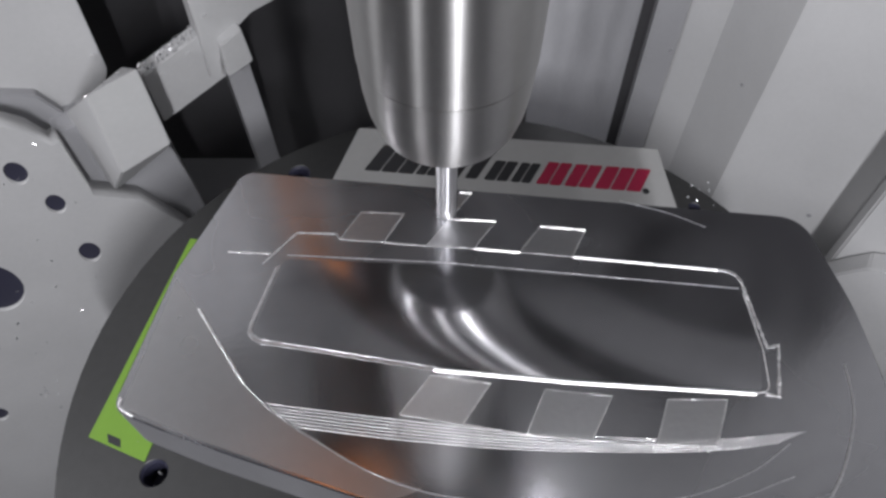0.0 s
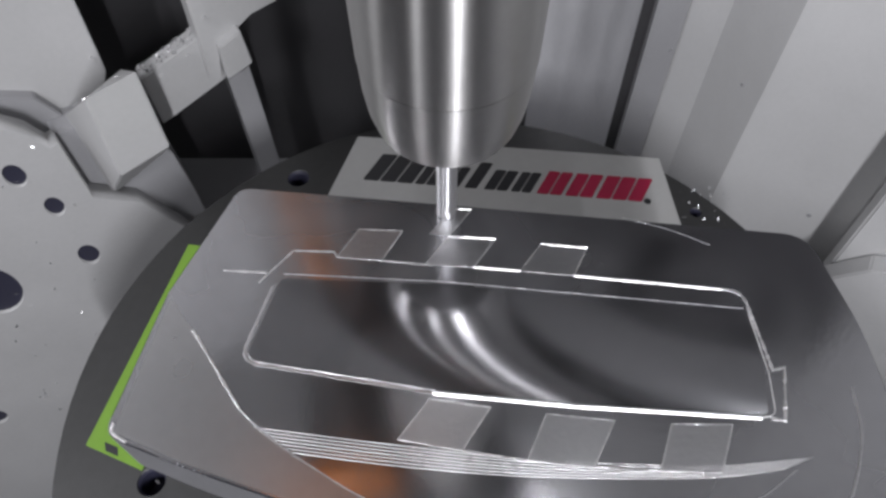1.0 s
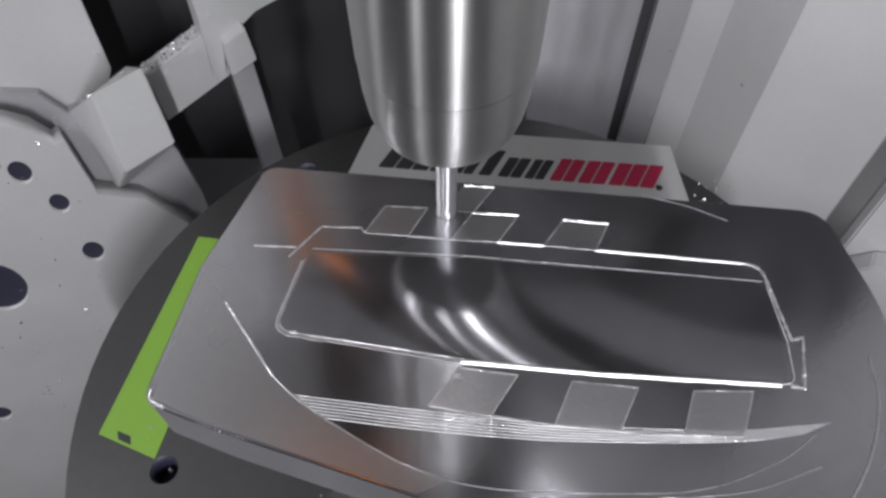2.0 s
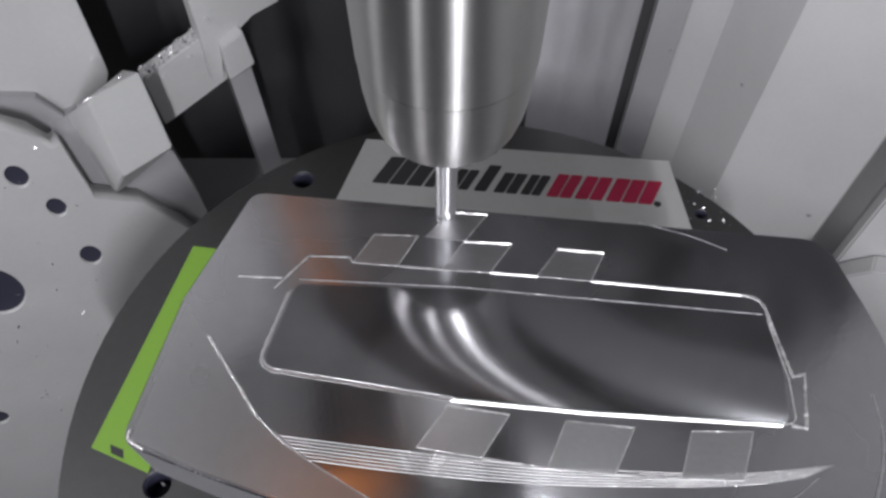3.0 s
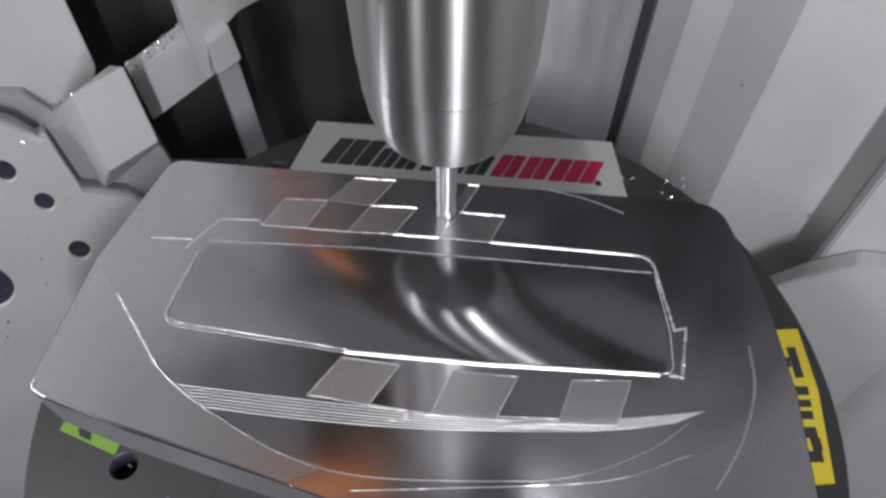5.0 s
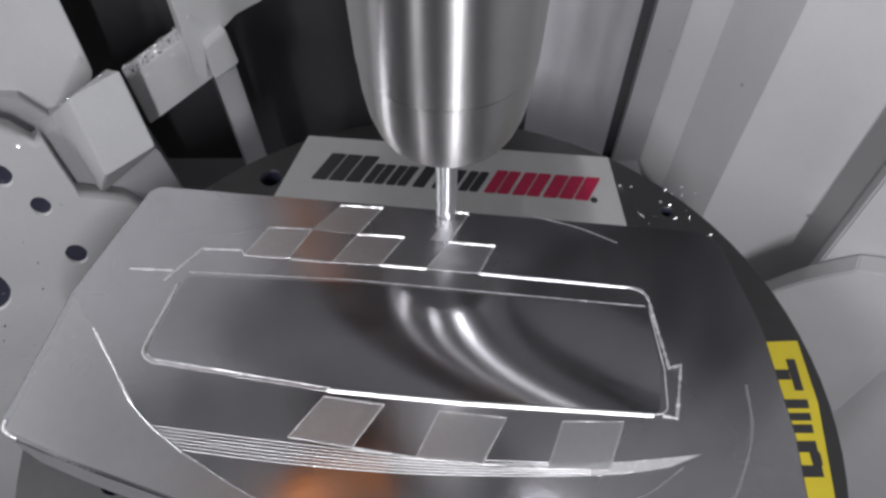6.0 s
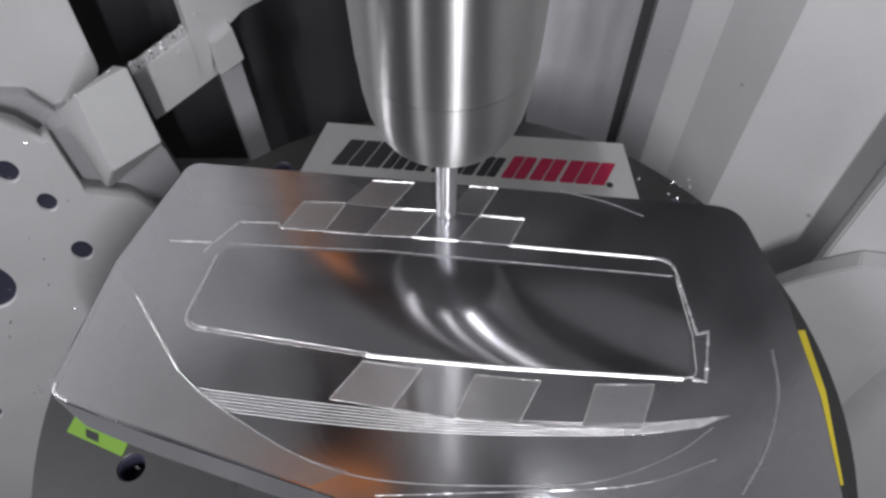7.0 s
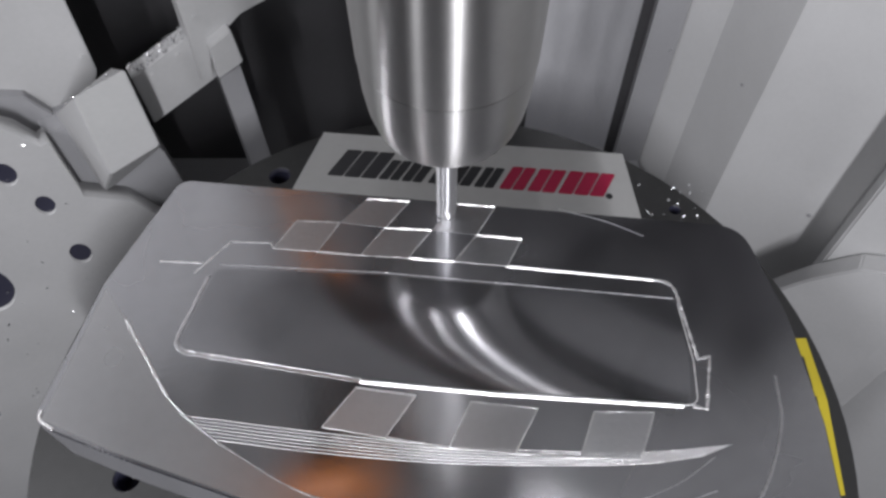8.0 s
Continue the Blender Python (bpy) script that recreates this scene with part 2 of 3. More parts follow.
BACK = 0.60
structure("floor", box(-1.2, 0.9, -1.0, 0.8, LOW - 0.02, LOW), GREY_AND_SHADE, "dark grey painted machine bed", "floor")
# The unseen roof is kept light because the plate mirrors it.
structure("ceiling", box(-1.2, 0.9, -1.0, 0.8, TOP, TOP + 0.02), PAINT, "light grey painted sheet metal machine roof", "ceiling")
structure("rear_ledge", box(-0.62, 0.243, 0.52, BACK, LOW, -0.385), GREY_AND_SHADE, "dark grey painted ledge below the back wall", "ledge")
structure("wall_back", box(-1.2, 0.096, BACK, BACK + 0.02, LOW, TOP), BLACK, "glossy black sheet metal back wall")
structure("wall_left", box(-1.22, -1.2, -1.0, 0.8, LOW, TOP), PAINT, "light grey painted side wall")
structure("wall_front", box(-1.2, 0.9, -1.02, -1.0, LOW, TOP), GREY_AND_SHADE, "grey painted door side of the machine")
structure("wall_back_panel", box(0.096, 0.196, BACK - 0.004, BACK + 0.02, LOW, 0.10), STEEL_SHEET, "brushed steel panel of the back wall")
structure("wall_back_gap", box(0.196, 0.211, BACK + 0.006, BACK + 0.02, LOW, 0.10), BLACK, "dark gap between two wall panels")
structure("wall_back_strip", box(0.211, 0.243, BACK - 0.004, BACK + 0.02, LOW, 0.10), GREY_AND_SHADE, "grey painted strip beside the dark gap")
FOLDS = [(0.243, 0.60), (0.270, 0.565), (0.2945, 0.492), (0.470, 0.4007), (0.56, 0.24), (0.64, -1.0)]
for i, (a, b) in enumerate(zip(FOLDS, FOLDS[1:])):
    structure(f"wall_right_{i + 1}", wall_run(a, b, LOW, 0.12), PAINT, "folded light grey painted sheet metal side wall")

# Unseen walls added to shape what the plate mirrors: dark back, light sides.
for i, (a, b) in enumerate(zip(FOLDS, FOLDS[1:])):
    structure(f"wall_upper_{i + 1}", wall_run(a, b, 0.12, TOP), BLACK if i < 3 else PAINT, "unseen upper wall sheet, toned for the plate's reflection")
structure("wall_upper_back", box(0.096, 0.243, BACK, BACK + 0.02, 0.10, TOP), BLACK, "unseen dark back wall sheet, for the plate's reflection")



def screw(parent, x, y, z, nx, ny, r=0.0028):
    nrm = Vector((nx, ny, 0)).normalized()
    side = Vector((-nrm.y, nrm.x, 0))
    c = Vector((x, y, z))
    ring = [side * math.cos(k * math.pi / 6) * r + Vector((0, 0, math.sin(k * math.pi / 6) * r)) for k in range(12)]
    part("screw", prism([c + q * 0.7 + nrm * 0.0015 for q in ring], [c + q - nrm * 0.002 for q in ring]), GREY_AND_SHADE, parent)


WALLS = {o.name: o for o in bpy.data.objects}
for z in (-0.215, -0.310):
    screw(WALLS["wall_back_strip"], 0.239, BACK - 0.004, z, 0, -1)
screw(WALLS["wall_back_strip"], 0.214, BACK - 0.004, -0.224, 0, -1, 0.002)
screw(WALLS["wall_right_2"], 0.2862, 0.5166, -0.191, -0.95, -0.32, 0.002)
screw(WALLS["wall_right_3"], 0.3777, 0.4487, -0.306, -0.46, -0.89)

# ---- the moving table with its plate ----
TZ = -0.150
CX, CY, CR = 0.0153, 0.1818, 0.250
DEEP, STEP = -0.57, -0.175   # the table and the fixture block below the plate, at the drawn size


def rotary_table():
    t = thing("rotary_table", "round dark steel rotary table of a milling machine", "machine table")
    holes = mm((-172, 133), (191, 335), (-113, 369))
    face = part("faceplate", holed(disc(CX, CY, CR), [(x, y, 0.0085 if x < 0.1 else 0.0046) for x, y in holes], TZ - 0.05, TZ), TABLE, t)
    part("hub", slab(disc(CX, CY, 0.23), TZ - 0.25, TZ - 0.05), GREY_AND_SHADE, t)
    for x, y in holes:
        q = 0.0084 if x < 0.1 else 0.0045
        part("threaded_hole", lathe([(q, TZ - 0.045), (q, TZ - 0.001), (q * 0.86, TZ - 0.003), (q * 0.86, TZ - 0.02)], x, y, 24), DARK, face, "dark threaded hole")
    return t


def plate():
    t = thing("aluminium_plate", "shiny milled aluminium plate with engraved lines", "workpiece", near=True)
    loop = mm((-101, 238.5), (173, 209), (182, 160), (183, 110), (178, 60), (175, 5), (-20, 72), (-100, 98), (-134, 111), (-123, 177))
    outline = rounded(loop, [0.007, 0.012, 0.01, 0, 0, 0.01, 0, 0.01, 0.007, 0])
    part("body", slab(outline, -0.030, -0.0012), ALU_SIDE, t)
    ox, oy = 0.11, 0.17
    top = part("top_face", slab([(x - ox, y - oy) for x, y in outline], -0.0012, 0.0, 0.0008), ALU, t, "mirror-bright milled top face")
    top.location = (ox * NEAR, oy * NEAR, 0)
    pocket = rounded(mm((-73, 184.5), (1, 181), (133.5, 167.5), (134.5, 140), (131, 118.5), (52, 123.6), (-3, 129.2), (-83, 143.5)), [0.003, 0, 0.006, 0, 0.004, 0, 0, 0.007])
    part("pocket_face", slab(pocket, -0.0003, 0.0001), POCKET, t, "pocket face whose reflection is bent to fit the view")
    margin = mm((-121, 174), (-108, 158), (-95, 139), (-82, 121.5), (-58, 102.5), (-26, 84.6), (-8, 79.5), (-22, 74), (-99, 99.5), (-130, 112))
    part("margin_face", slab(margin, -0.0003, 0.0001), ALU_SATIN, t, "duller margin outside the last cutter ring")
    return t


def fixture():
    """The pedestal that lifts the plate, and the block behind it that carries the white sticker."""
    p = thing("fixture_pedestal", "dark steel pedestal lifting the plate above the table", "fixture", near=True)
    part("column", box(-0.06, 0.13, 0.06, 0.18, DEEP + 0.02, -0.030, 0.002), TABLE, p)
    part("foot", box(-0.08, 0.15, 0.04, 0.20, DEEP, DEEP + 0.02, 0.002), TABLE, p)
    b = thing("fixture_block", "grey steel fixture block behind the plate", "fixture", near=True)
    part("body", slab(mm((-72.5, 442), (-102, 346), (189, 321), (182.5, 416.5)), DEEP, STEP), TABLE, b)
    return p, b


FRESH = {"B": [], "E": [], "edge": []}


def engraving(t):
    pr = 0.0012
    squares = {
        "A": mm((-48.6, 196), (-39.5, 212.2), (-18.8, 211.1), (-27.9, 194.1)),
        "B": mm((-18.8, 211.1), (-6.6, 225.7), (14.2, 224.1), (3.0, 207.9)),
        "C": mm((-7.7, 192), (3.0, 207.9), (25.2, 206.4), (14.5, 190.5)),
        "D": mm((35.8, 188.5), (46.6, 203.6), (67.8, 201.2), (60, 185.9)),
        "E": mm((25.2, 206.4), (36.4, 222.7), (56, 220.5), (46.6, 203.6)),
        "F": mm((-5, 126), (-17.4, 109), (7.8, 104.7), (19.6, 122.4)),
        "G": mm((42, 119.7), (33.1, 100.7), (58.7, 98.5), (69, 116.8)),
        "H": mm((91.4, 115.4), (83.9, 96.7), (107.2, 96), (115.6, 115.2)),
    }
    for k, q in squares.items():
        if k in "BE":
            cuts = 7
            a, b, c, d = (Vector(p) for p in q)
            for i in range(cuts):
                f, g = i / cuts, (i + 1) / cuts
                p = [tuple(v) for v in (a.lerp(d, f), b.lerp(c, f), b.lerp(c, g), a.lerp(d, g))]
                FRESH[k].append(part("milled_strip", slab(p, -0.0003, 0.00012), ALU_MATTE, t))
                FRESH[k].append(part("cut_end", ridge(dense([p[1], p[2]]), pr * 1.5, 0.0006, 0.4, 200 + i, True), ALU_BRIGHT, t))
            edge = None
            line = part("engraved_line", ridge(dense([q[3], q[2]]), pr * 0.55, 0.00025, 0.4, ord(k)), ALU_BRIGHT, t)
            if k == "E":
                FRESH["edge"].append(line)
        else:
            part("milled_square", slab(q, -0.0003, 0.00012), ALU_MATTE, t)
            edge = [q[1], q[0], q[3], q[2]]
            if k in "CD":
                part("cut_end", ridge(dense([q[1], q[2]]), pr * 1.5, 0.0006, 0.25, ord(k) + 50, True), ALU_BRIGHT, t)
            else:
                part("engraved_line", ridge(dense([q[1], q[2]]), pr * 0.5, 0.00025, 0.4, ord(k) + 50), ALU_BRIGHT, t)
        if edge:
            part("engraved_line", ridge(dense(edge), pr * 0.55, 0.00025, 0.4, ord(k)), ALU_BRIGHT, t)
    lines = [
        mm((-100.1, 188.6), (-80, 187.6)),
        mm((-72.4, 186.8), (1, 182.5), (133, 168.5)),
        mm((-83, 182), (-69.3, 199.7), (-50.4, 199), (-48.6, 196)),
        mm((-27.9, 194.1), (-7.7, 192)),
        mm((7.8, 104.7), (33.1, 100.7)),
        mm((58.7, 98.5), (83.9, 96.7)),
    ]
    for i, q in enumerate(lines):
        part("engraved_line", ridge(dense(q), pr * (0.45 if i == 1 else 0.8), 0.0003, 0.4, 30 + i), ALU_MATTE if i == 1 else ALU_BRIGHT, t)
    # Roofs pitched so that their fronts send the lamp's light to the camera.
    bold = [mm((60, 185.9), (126, 178.5)), mm((14.5, 190.5), (35.8, 188.5)), mm((-3.6, 128.7), (52.2, 123.1), (128, 118))]
    for i, q in enumerate(bold):
        part("cut_edge", ridge(dense(q), pr * (1.7, 1.6, 2.2)[i], (0.0006, 0.0006, 0.0008)[i], 0.05, 90 + i, True), ALU_BRIGHT, t)
    right = [*rounded(mm((126, 178.5), (134.5, 177), (138, 138.8)), [0, 0.006, 0]), *mm((143.2, 140), (137.1, 116.6), (131.7, 117.8))]
    part("engraved_line", ridge(dense(right, 0.0012), pr * 1.1, 0.0005, 0.6, 41), ALU_BRIGHT, t)
    part("engraved_line", ridge(dense(rounded(mm((134.5, 166), (136, 138), (134, 118.5), (127, 118.3)), [0, 0, 0.004, 0])), pr * 0.5, 0.0004, 0.3, 43), ALU_BRIGHT, t)
    inner = rounded(mm((-3.6, 128.7), (-78, 141.5), (-85, 143.8), (-76, 180)), [0, 0, 0.007, 0])
    part("engraved_line", ridge(dense(inner), pr * 1.5, 0.0004, 0.25, 42), ALU_MATTE, t)
    part("engraved_line", ridge(dense([(x + 0.0008, y + 0.0009) for x, y in inner]), pr * 0.45, 0.0006, 0.3, 44), ALU_MATTE, t)
    # Bright ridge added for the highlight on the plate's corner.
    part("corner_chamfer", ridge(smooth_line(mm((-131, 116), (-130.5, 112), (-124, 108))), 0.0014, 0.0004, 0.05, 97), ALU_BRIGHT, t)
    up = mm((-75, 114), (-20, 107), (30, 101.5), (80, 99), (110, 98.8), (142, 101.6))
    lo = mm((-60, 104), (-18, 98.7), (30, 94.7), (82, 93.7), (110, 94.6), (131, 97.2))
    for k in range(7):
        f = k / 6
        q = [tuple(Vector(a).lerp(Vector(b), f)) for a, b in zip(up, lo)]
        part("terrace_edge", ridge(smooth_line(q, 12), (0.0006, 0.0004, 0.00045)[k % 3], 0.00014, 0.02, 60 + k, True), ALU_BRIGHT, t)
    part("terrace_end", slab(mm((100, 98.4), (120, 99.2), (144, 102), (131, 97), (118, 95.2), (100, 94.2)), -0.0003, 0.0001), ALU_MATTE, t)
    arcs = [
        (mm((-108, 158), (-95, 140), (-82, 122)), 0.0014),
        (mm((-82, 122), (-71, 112), (-58, 103)), 0.0006),
        (mm((-58, 103), (-26, 85), (6, 76), (56, 74), (89, 76), (118, 86), (136, 97)), 0.0005),
        (mm((168.4, 131), (165.5, 111), (155, 89), (141, 71)), 0.0014),
        (mm((87, 219), (108, 212), (125.5, 203)), 0.0005),
        (mm((3, 70.4), (37, 71.3), (99, 74), (134, 84)), 0.0004),
    ]
    for i, (q, w) in enumerate(arcs):
        # The first arc gets the lighter metal for its glint.
        part("tool_mark", ridge(smooth_line(q, 20), w, 0.00025, 0.3, 80 + i), ALU_BRIGHT if i == 0 else ALU_MATTE, t)


def quad_bar(x0, x1, h0, h1, o, ux, uy, lean=0.22):
    pts = [(x0 + lean * h0, h0), (x1 + lean * h0, h0), (x1 + lean * h1, h1), (x0 + lean * h1, h1)]
    return [tuple(Vector(o) + Vector(ux) * a + Vector(uy) * b) for a, b in pts]


def stickers():
    z = STEP + 0.0008
    w = thing("maker_sticker", "white vinyl sticker with black and red bars", "sticker", near=True)
    v = part("vinyl", slab(mm((-73.2, 442.8), (-103, 345), (190, 320), (183.3, 417.3)), STEP, z), VINYL, w)
    o, ux = (-0.066, 0.3935), Vector((0.2275, -0.0235)).normalized()
    uy = Vector((-ux.y, ux.x))
    # slanting strokes, a group for each sign: start, end, height, number of strokes
    for x0, x1, h, n, m in ((0, 41, 30, 3, INK), (43, 60, 22, 2, INK), (62, 79, 22, 2, INK), (84, 94, 29, 1, INK), (100, 119, 22, 2, INK), (122, 138, 22, 2, INK),
                            (143, 163, 25, 2, RED), (166, 188, 25, 2, RED), (191, 228, 25, 3, RED)):
        step = (x1 - x0 + 1.3) / n
        for k in range(n):
            a = x0 + k * step
            loop = rounded(quad_bar(a / 1000, (a + step - 1.3) / 1000, 0, h / 1000, o, ux, uy, 0.42), [0.002, 0.001, 0.002, 0.001], 4)
            part("letter_bar", slab(loop, z, z + 0.0004), m, v)
    part("dot", slab(disc(0.1656, 0.3705, 0.0028, 16), z, z + 0.0004), INK, v)
    z = TZ + 0.0004
    g = thing("green_sticker", "bright green vinyl sticker on the table edge", "sticker")
    v = part("vinyl", slab(mm((-185.5, 305), (-217, 155), (-179, 139.5), (-150, 300)), TZ, z), GREEN, g)
    part("mark_bar", slab(mm((-206, 157), (-197, 153.5), (-195.5, 148), (-204, 151.5)), z, z + 0.0002), INK, v)
    y = thing("yellow_sticker", "yellow vinyl sticker with dark bars", "sticker")
    v = part("vinyl", slab(mm((257.6, 225.6), (258, 181.5), (250, 122.6), (215, 120), (220, 224)), TZ, z), YELLOW, y)
    for x0, x1, y0, y1 in ((246, 252, 190, 212), (226, 246, 197.5, 204.5), (228, 252, 178, 184), (230, 251, 170, 175), (228, 250, 162, 167.5),
                           (228, 249, 150, 157), (243, 249.5, 142, 150), (228, 248, 135, 142)):
        part("letter_bar", slab(mm((x1, y1), (x1 - 0.5, y0), (x0, y0), (x0, y1)), z, z + 0.0002), INK, v)
    return w, g, y


TABLE_OB, PLATE_OB = rotary_table(), plate()
engraving(PLATE_OB)
FIXTURE = fixture()
STICKERS = stickers()

# ---- spindle ----
AX, AY = 0.0016, 0.212


def spindle():
    t = thing("tool_holder", "polished steel tool holder tapering to its end", "tool holder", near=True, at=(AX, AY))
    prof = [(0.0260, 0.0622), (0.0275, 0.0630), (0.0295, 0.0668), (0.0318, 0.0745), (0.0333, 0.0850), (0.0341, 0.0990)]
    part("nose_cone", lathe(prof, 0, 0, 128), CHROME, t, smooth=True)
    part("body", lathe([(0.0338, 0.0991), (0.0344, 0.0997), (0.0350, 0.125), (0.0352, 0.32)], 0, 0, 128), CHROME, t, smooth=True)
    part("spindle_nose", lathe([(0.045, 0.32), (0.055, 0.33), (0.06, 0.50), (0.06, 0.53)], 0, 0), TABLE, t)
    # Unseen head, sized and darkened for its reflection in the plate.
    h = thing("spindle_head", "unseen dark spindle head above the tool, sized for its reflection", "spindle head")
    part("housing", box(-0.08, 0.0375, 0.045, 0.25, 0.40, TOP, 0.005), BLACK, h)
    part("bearing_cover", lathe([(0.045, 0.39), (0.05, 0.3925), (0.05, 0.40)], AX * NEAR, AY * NEAR), GREY_AND_SHADE, h)
    m = thing("end_mill", "slim solid carbide end mill held in the tool holder", "end mill", near=True, at=(AX, AY))
    part("shank", lathe([(0.0049, 0.014), (0.0049, 0.0635)], 0, 0, 48), CARBIDE, m, smooth=True)
    bm = bmesh.new()
    rows, n = [], 48
    for k in range(29):
        z = 0.0003 + 0.0139 * k / 28
        ring = []
        for a in range(n):
            ang = 2 * math.pi * a / n
            r = 0.0049 * (1 - 0.05 * max(0.0, math.cos(3 * (ang - z * 150))))
            ring.append(bm.verts.new((r * math.cos(ang), r * math.sin(ang), z)))
        rows.append(ring)
    for a, b in zip(rows, rows[1:]):
        for k in range(n):
            bm.faces.new((a[k], a[(k + 1) % n], b[(k + 1) % n], b[k]))
    bm.faces.new(rows[0][::-1])
    bm.faces.new(rows[-1])
    part("flutes", bm, CARBIDE, m, smooth=True)


def hoses():
    """Two unseen hoses from the spindle head, level above the plate, fitted to their reflections."""
    for drop, pts in (([(-0.12, 0.44, 0.58), (-0.17, 0.54, 0.44)], [(-0.20, 0.601), (-0.19, 0.575), (-0.169, 0.508), (-0.143, 0.445), (-0.123, 0.401), (-0.09, 0.372)]),
                      ([(-0.10, 0.19, 0.58), (-0.135, 0.185, 0.44)], [(-0.13, 0.185), (-0.081, 0.194), (-0.041, 0.190), (0.0, 0.193)])):
        t = thing("orange_hose", "unseen orange hose, shaped to fit its reflection in the plate", "hose", "", "orange hoses", near=True)
        hose = part("hose", tube(smooth_line([*drop, *((x, y, 0.35) for x, y in pts)]), 0.014), ORANGE, t)
        part("end_collar", tube([(pts[-1][0] - 0.006, pts[-1][1], 0.35), (pts[-1][0] + 0.008, pts[-1][1], 0.35)], 0.0165), DARK, hose, "black end collar")


def lamp_housings():
    """Added, unseen slim housings behind the lamps, hung from the roof."""
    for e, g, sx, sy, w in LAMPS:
        t = thing("led_work_lamp", "added slim grey lamp housing on a hanger, out of view", "lamp", "", "work lamps")
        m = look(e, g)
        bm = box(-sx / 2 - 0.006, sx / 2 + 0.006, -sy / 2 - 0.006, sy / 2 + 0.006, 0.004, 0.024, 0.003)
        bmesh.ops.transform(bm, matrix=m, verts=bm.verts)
        part("housing", bm, GREY_AND_SHADE, t)
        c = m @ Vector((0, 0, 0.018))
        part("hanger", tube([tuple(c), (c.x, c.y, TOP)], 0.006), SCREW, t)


spindle()
hoses()
lamp_housings()

# ---- side castings ----
def wall_frame(x, y, side):
    n = Vector((0.5 * side, -0.8660254, 0))
    u = Vector((0.8660254, 0.5 * side, 0))
    p = Vector((x, y, 0))
    return lambda a, b, off=0.0: tuple(p + u * a / 1000 + n * off + Vector((0, 0, b / 1000)))


LEFT = wall_frame(-0.33, 0.38, 1)


def solid(fr, loop, front, back, bevel=0.001, back_loop=None):
    return prism([fr(a, b, front) for a, b in loop], [fr(a, b, back) for a, b in (back_loop or loop)], bevel)


def left_casting():
    t = thing("trunnion_casting", "light grey painted casting with bolt holes and brackets", "machine casting")
    loop = [(-80, -80), (-2, -111), (11, -125), (20, -144), (26, -142), (27, -210), (60, -237), (86, -293), (130, -420), (130, -900), (-500, -900), (-500, -60)]
    bores = [(-14, -158, 8), (-3, -204, 7.5), (-3, -276, 9), (-88, -273, 22), (-176, -460, 9)]
    # Bores stretched upwards so that they look rounder from the camera.
    bm = holed(mm(*loop), [(a / 1000, b / 1000, q / 1000) for a, b, q in bores], -0.02, 0.0, 1.6)
    for v in bm.verts:
        v.co = LEFT(v.co.x * 1000, v.co.y * 1000, v.co.z)
    plate_part = part("front_plate", bm, CAST, t)
    # Dark discs close the bores; their colour stands for the shade inside.
    for a, b, q in bores:
        part("bolt", solid(LEFT, [(a + q * 0.98 * math.cos(k * math.pi / 12), b + q * 1.57 * math.sin(k * math.pi / 12)) for k in range(24)], -0.0035, -0.019, 0), DARK, plate_part, "dark disc in a bore, its shade in the colour")
    part("upper_plate", solid(LEFT, [(86, 40), (85, -62), (83, -130), (35, -230), (-500, -230), (-500, 40)], -0.05, -0.07), CAST, t)
    # Two unseen light sheets, added to brighten the reflection in the plate's left.
    part("upper_cover", solid(LEFT, [(86, 900), (86, 42), (-500, 42), (-500, 900)], -0.052, -0.07), PAINT, t)
    part("head_plate", solid(LEFT, [(88, 70), (160, 70), (160, 900), (88, 900)], -0.05, -0.07), PAINT, t)
    part("block", solid(LEFT, [(65, -64), (103, -56), (103, -130), (61, -141)], 0.06, -0.03, 0.001, [(39, -142), (95, -117), (103, -215), (39, -245)]), CAST, t)
    # Web painted darker for its shade; next, a strip standing for a shadow.
    part("web", solid(LEFT, [(23, -150), (80, -150), (104, -214), (110, -279), (112, -420), (23, -420)], -0.022, -0.06), GREY_AND_SHADE, t)
    part("recess_rim", solid(LEFT, [(-200, -100), (1, -113), (25, -125), (37, -151), (40, -200), (-200, -200)], -0.040, -0.051), GREY_AND_SHADE, t)
    for a, b, off in ((77, -114, -0.05), (122, -130, -0.02), (147, -119, -0.02), (168, -83, -0.01)):
        part("screw", solid(LEFT, [(a + 2 * math.cos(k * math.pi / 6), b + 2.6 * math.sin(k * math.pi / 6)) for k in range(12)], off + 0.0015, off - 0.002, 0), CAST, t)
    part("beam", solid(LEFT, [(105, -125), (160, -104), (172, -112), (172, -153), (107, -178)], -0.02, -0.036), CAST, t)
    part("post", solid(LEFT, [(162, 900), (262, 900), (229, -88), (205, -93), (172, -114), (167, -145), (157, -144), (159, -94)], -0.01, -0.04), CAST, t)
    part("bracket", solid(LEFT, [(171, -106), (191, -97), (194, -131), (170, -139)], 0.0, -0.03), CAST, t)
    # Strut painted darker to give the shade that falls on it.
    part("strut", solid(LEFT, [(173, -155), (194, -148), (200, -330), (178, -330)], -0.02, -0.04), GREY_AND_SHADE, t)
    return t


RIGHT = wall_frame(0.41, 0.36, -1)


def right_casting():
    t = thing("support_casting", "light grey painted support casting beside the table", "machine casting")
    top = [(-75, -355), (-63, -330), (-48, -302), (-32, -279), (-18, -261), (4, -251), (44, -266)]
    end = top[-1][0]
    part("upright", solid(RIGHT, [(-41.6, 300), (75, 300), (75, -900), (-41.6, -900)], -0.001, -0.028, 0.002), CAST, t)
    part("front_plate", solid(RIGHT, [*top, (end, -900), (top[0][0], -900)], 0.022, 0.0, 0.0015), CAST, t)
    return t


LEFT_OB, RIGHT_OB = left_casting(), right_casting()


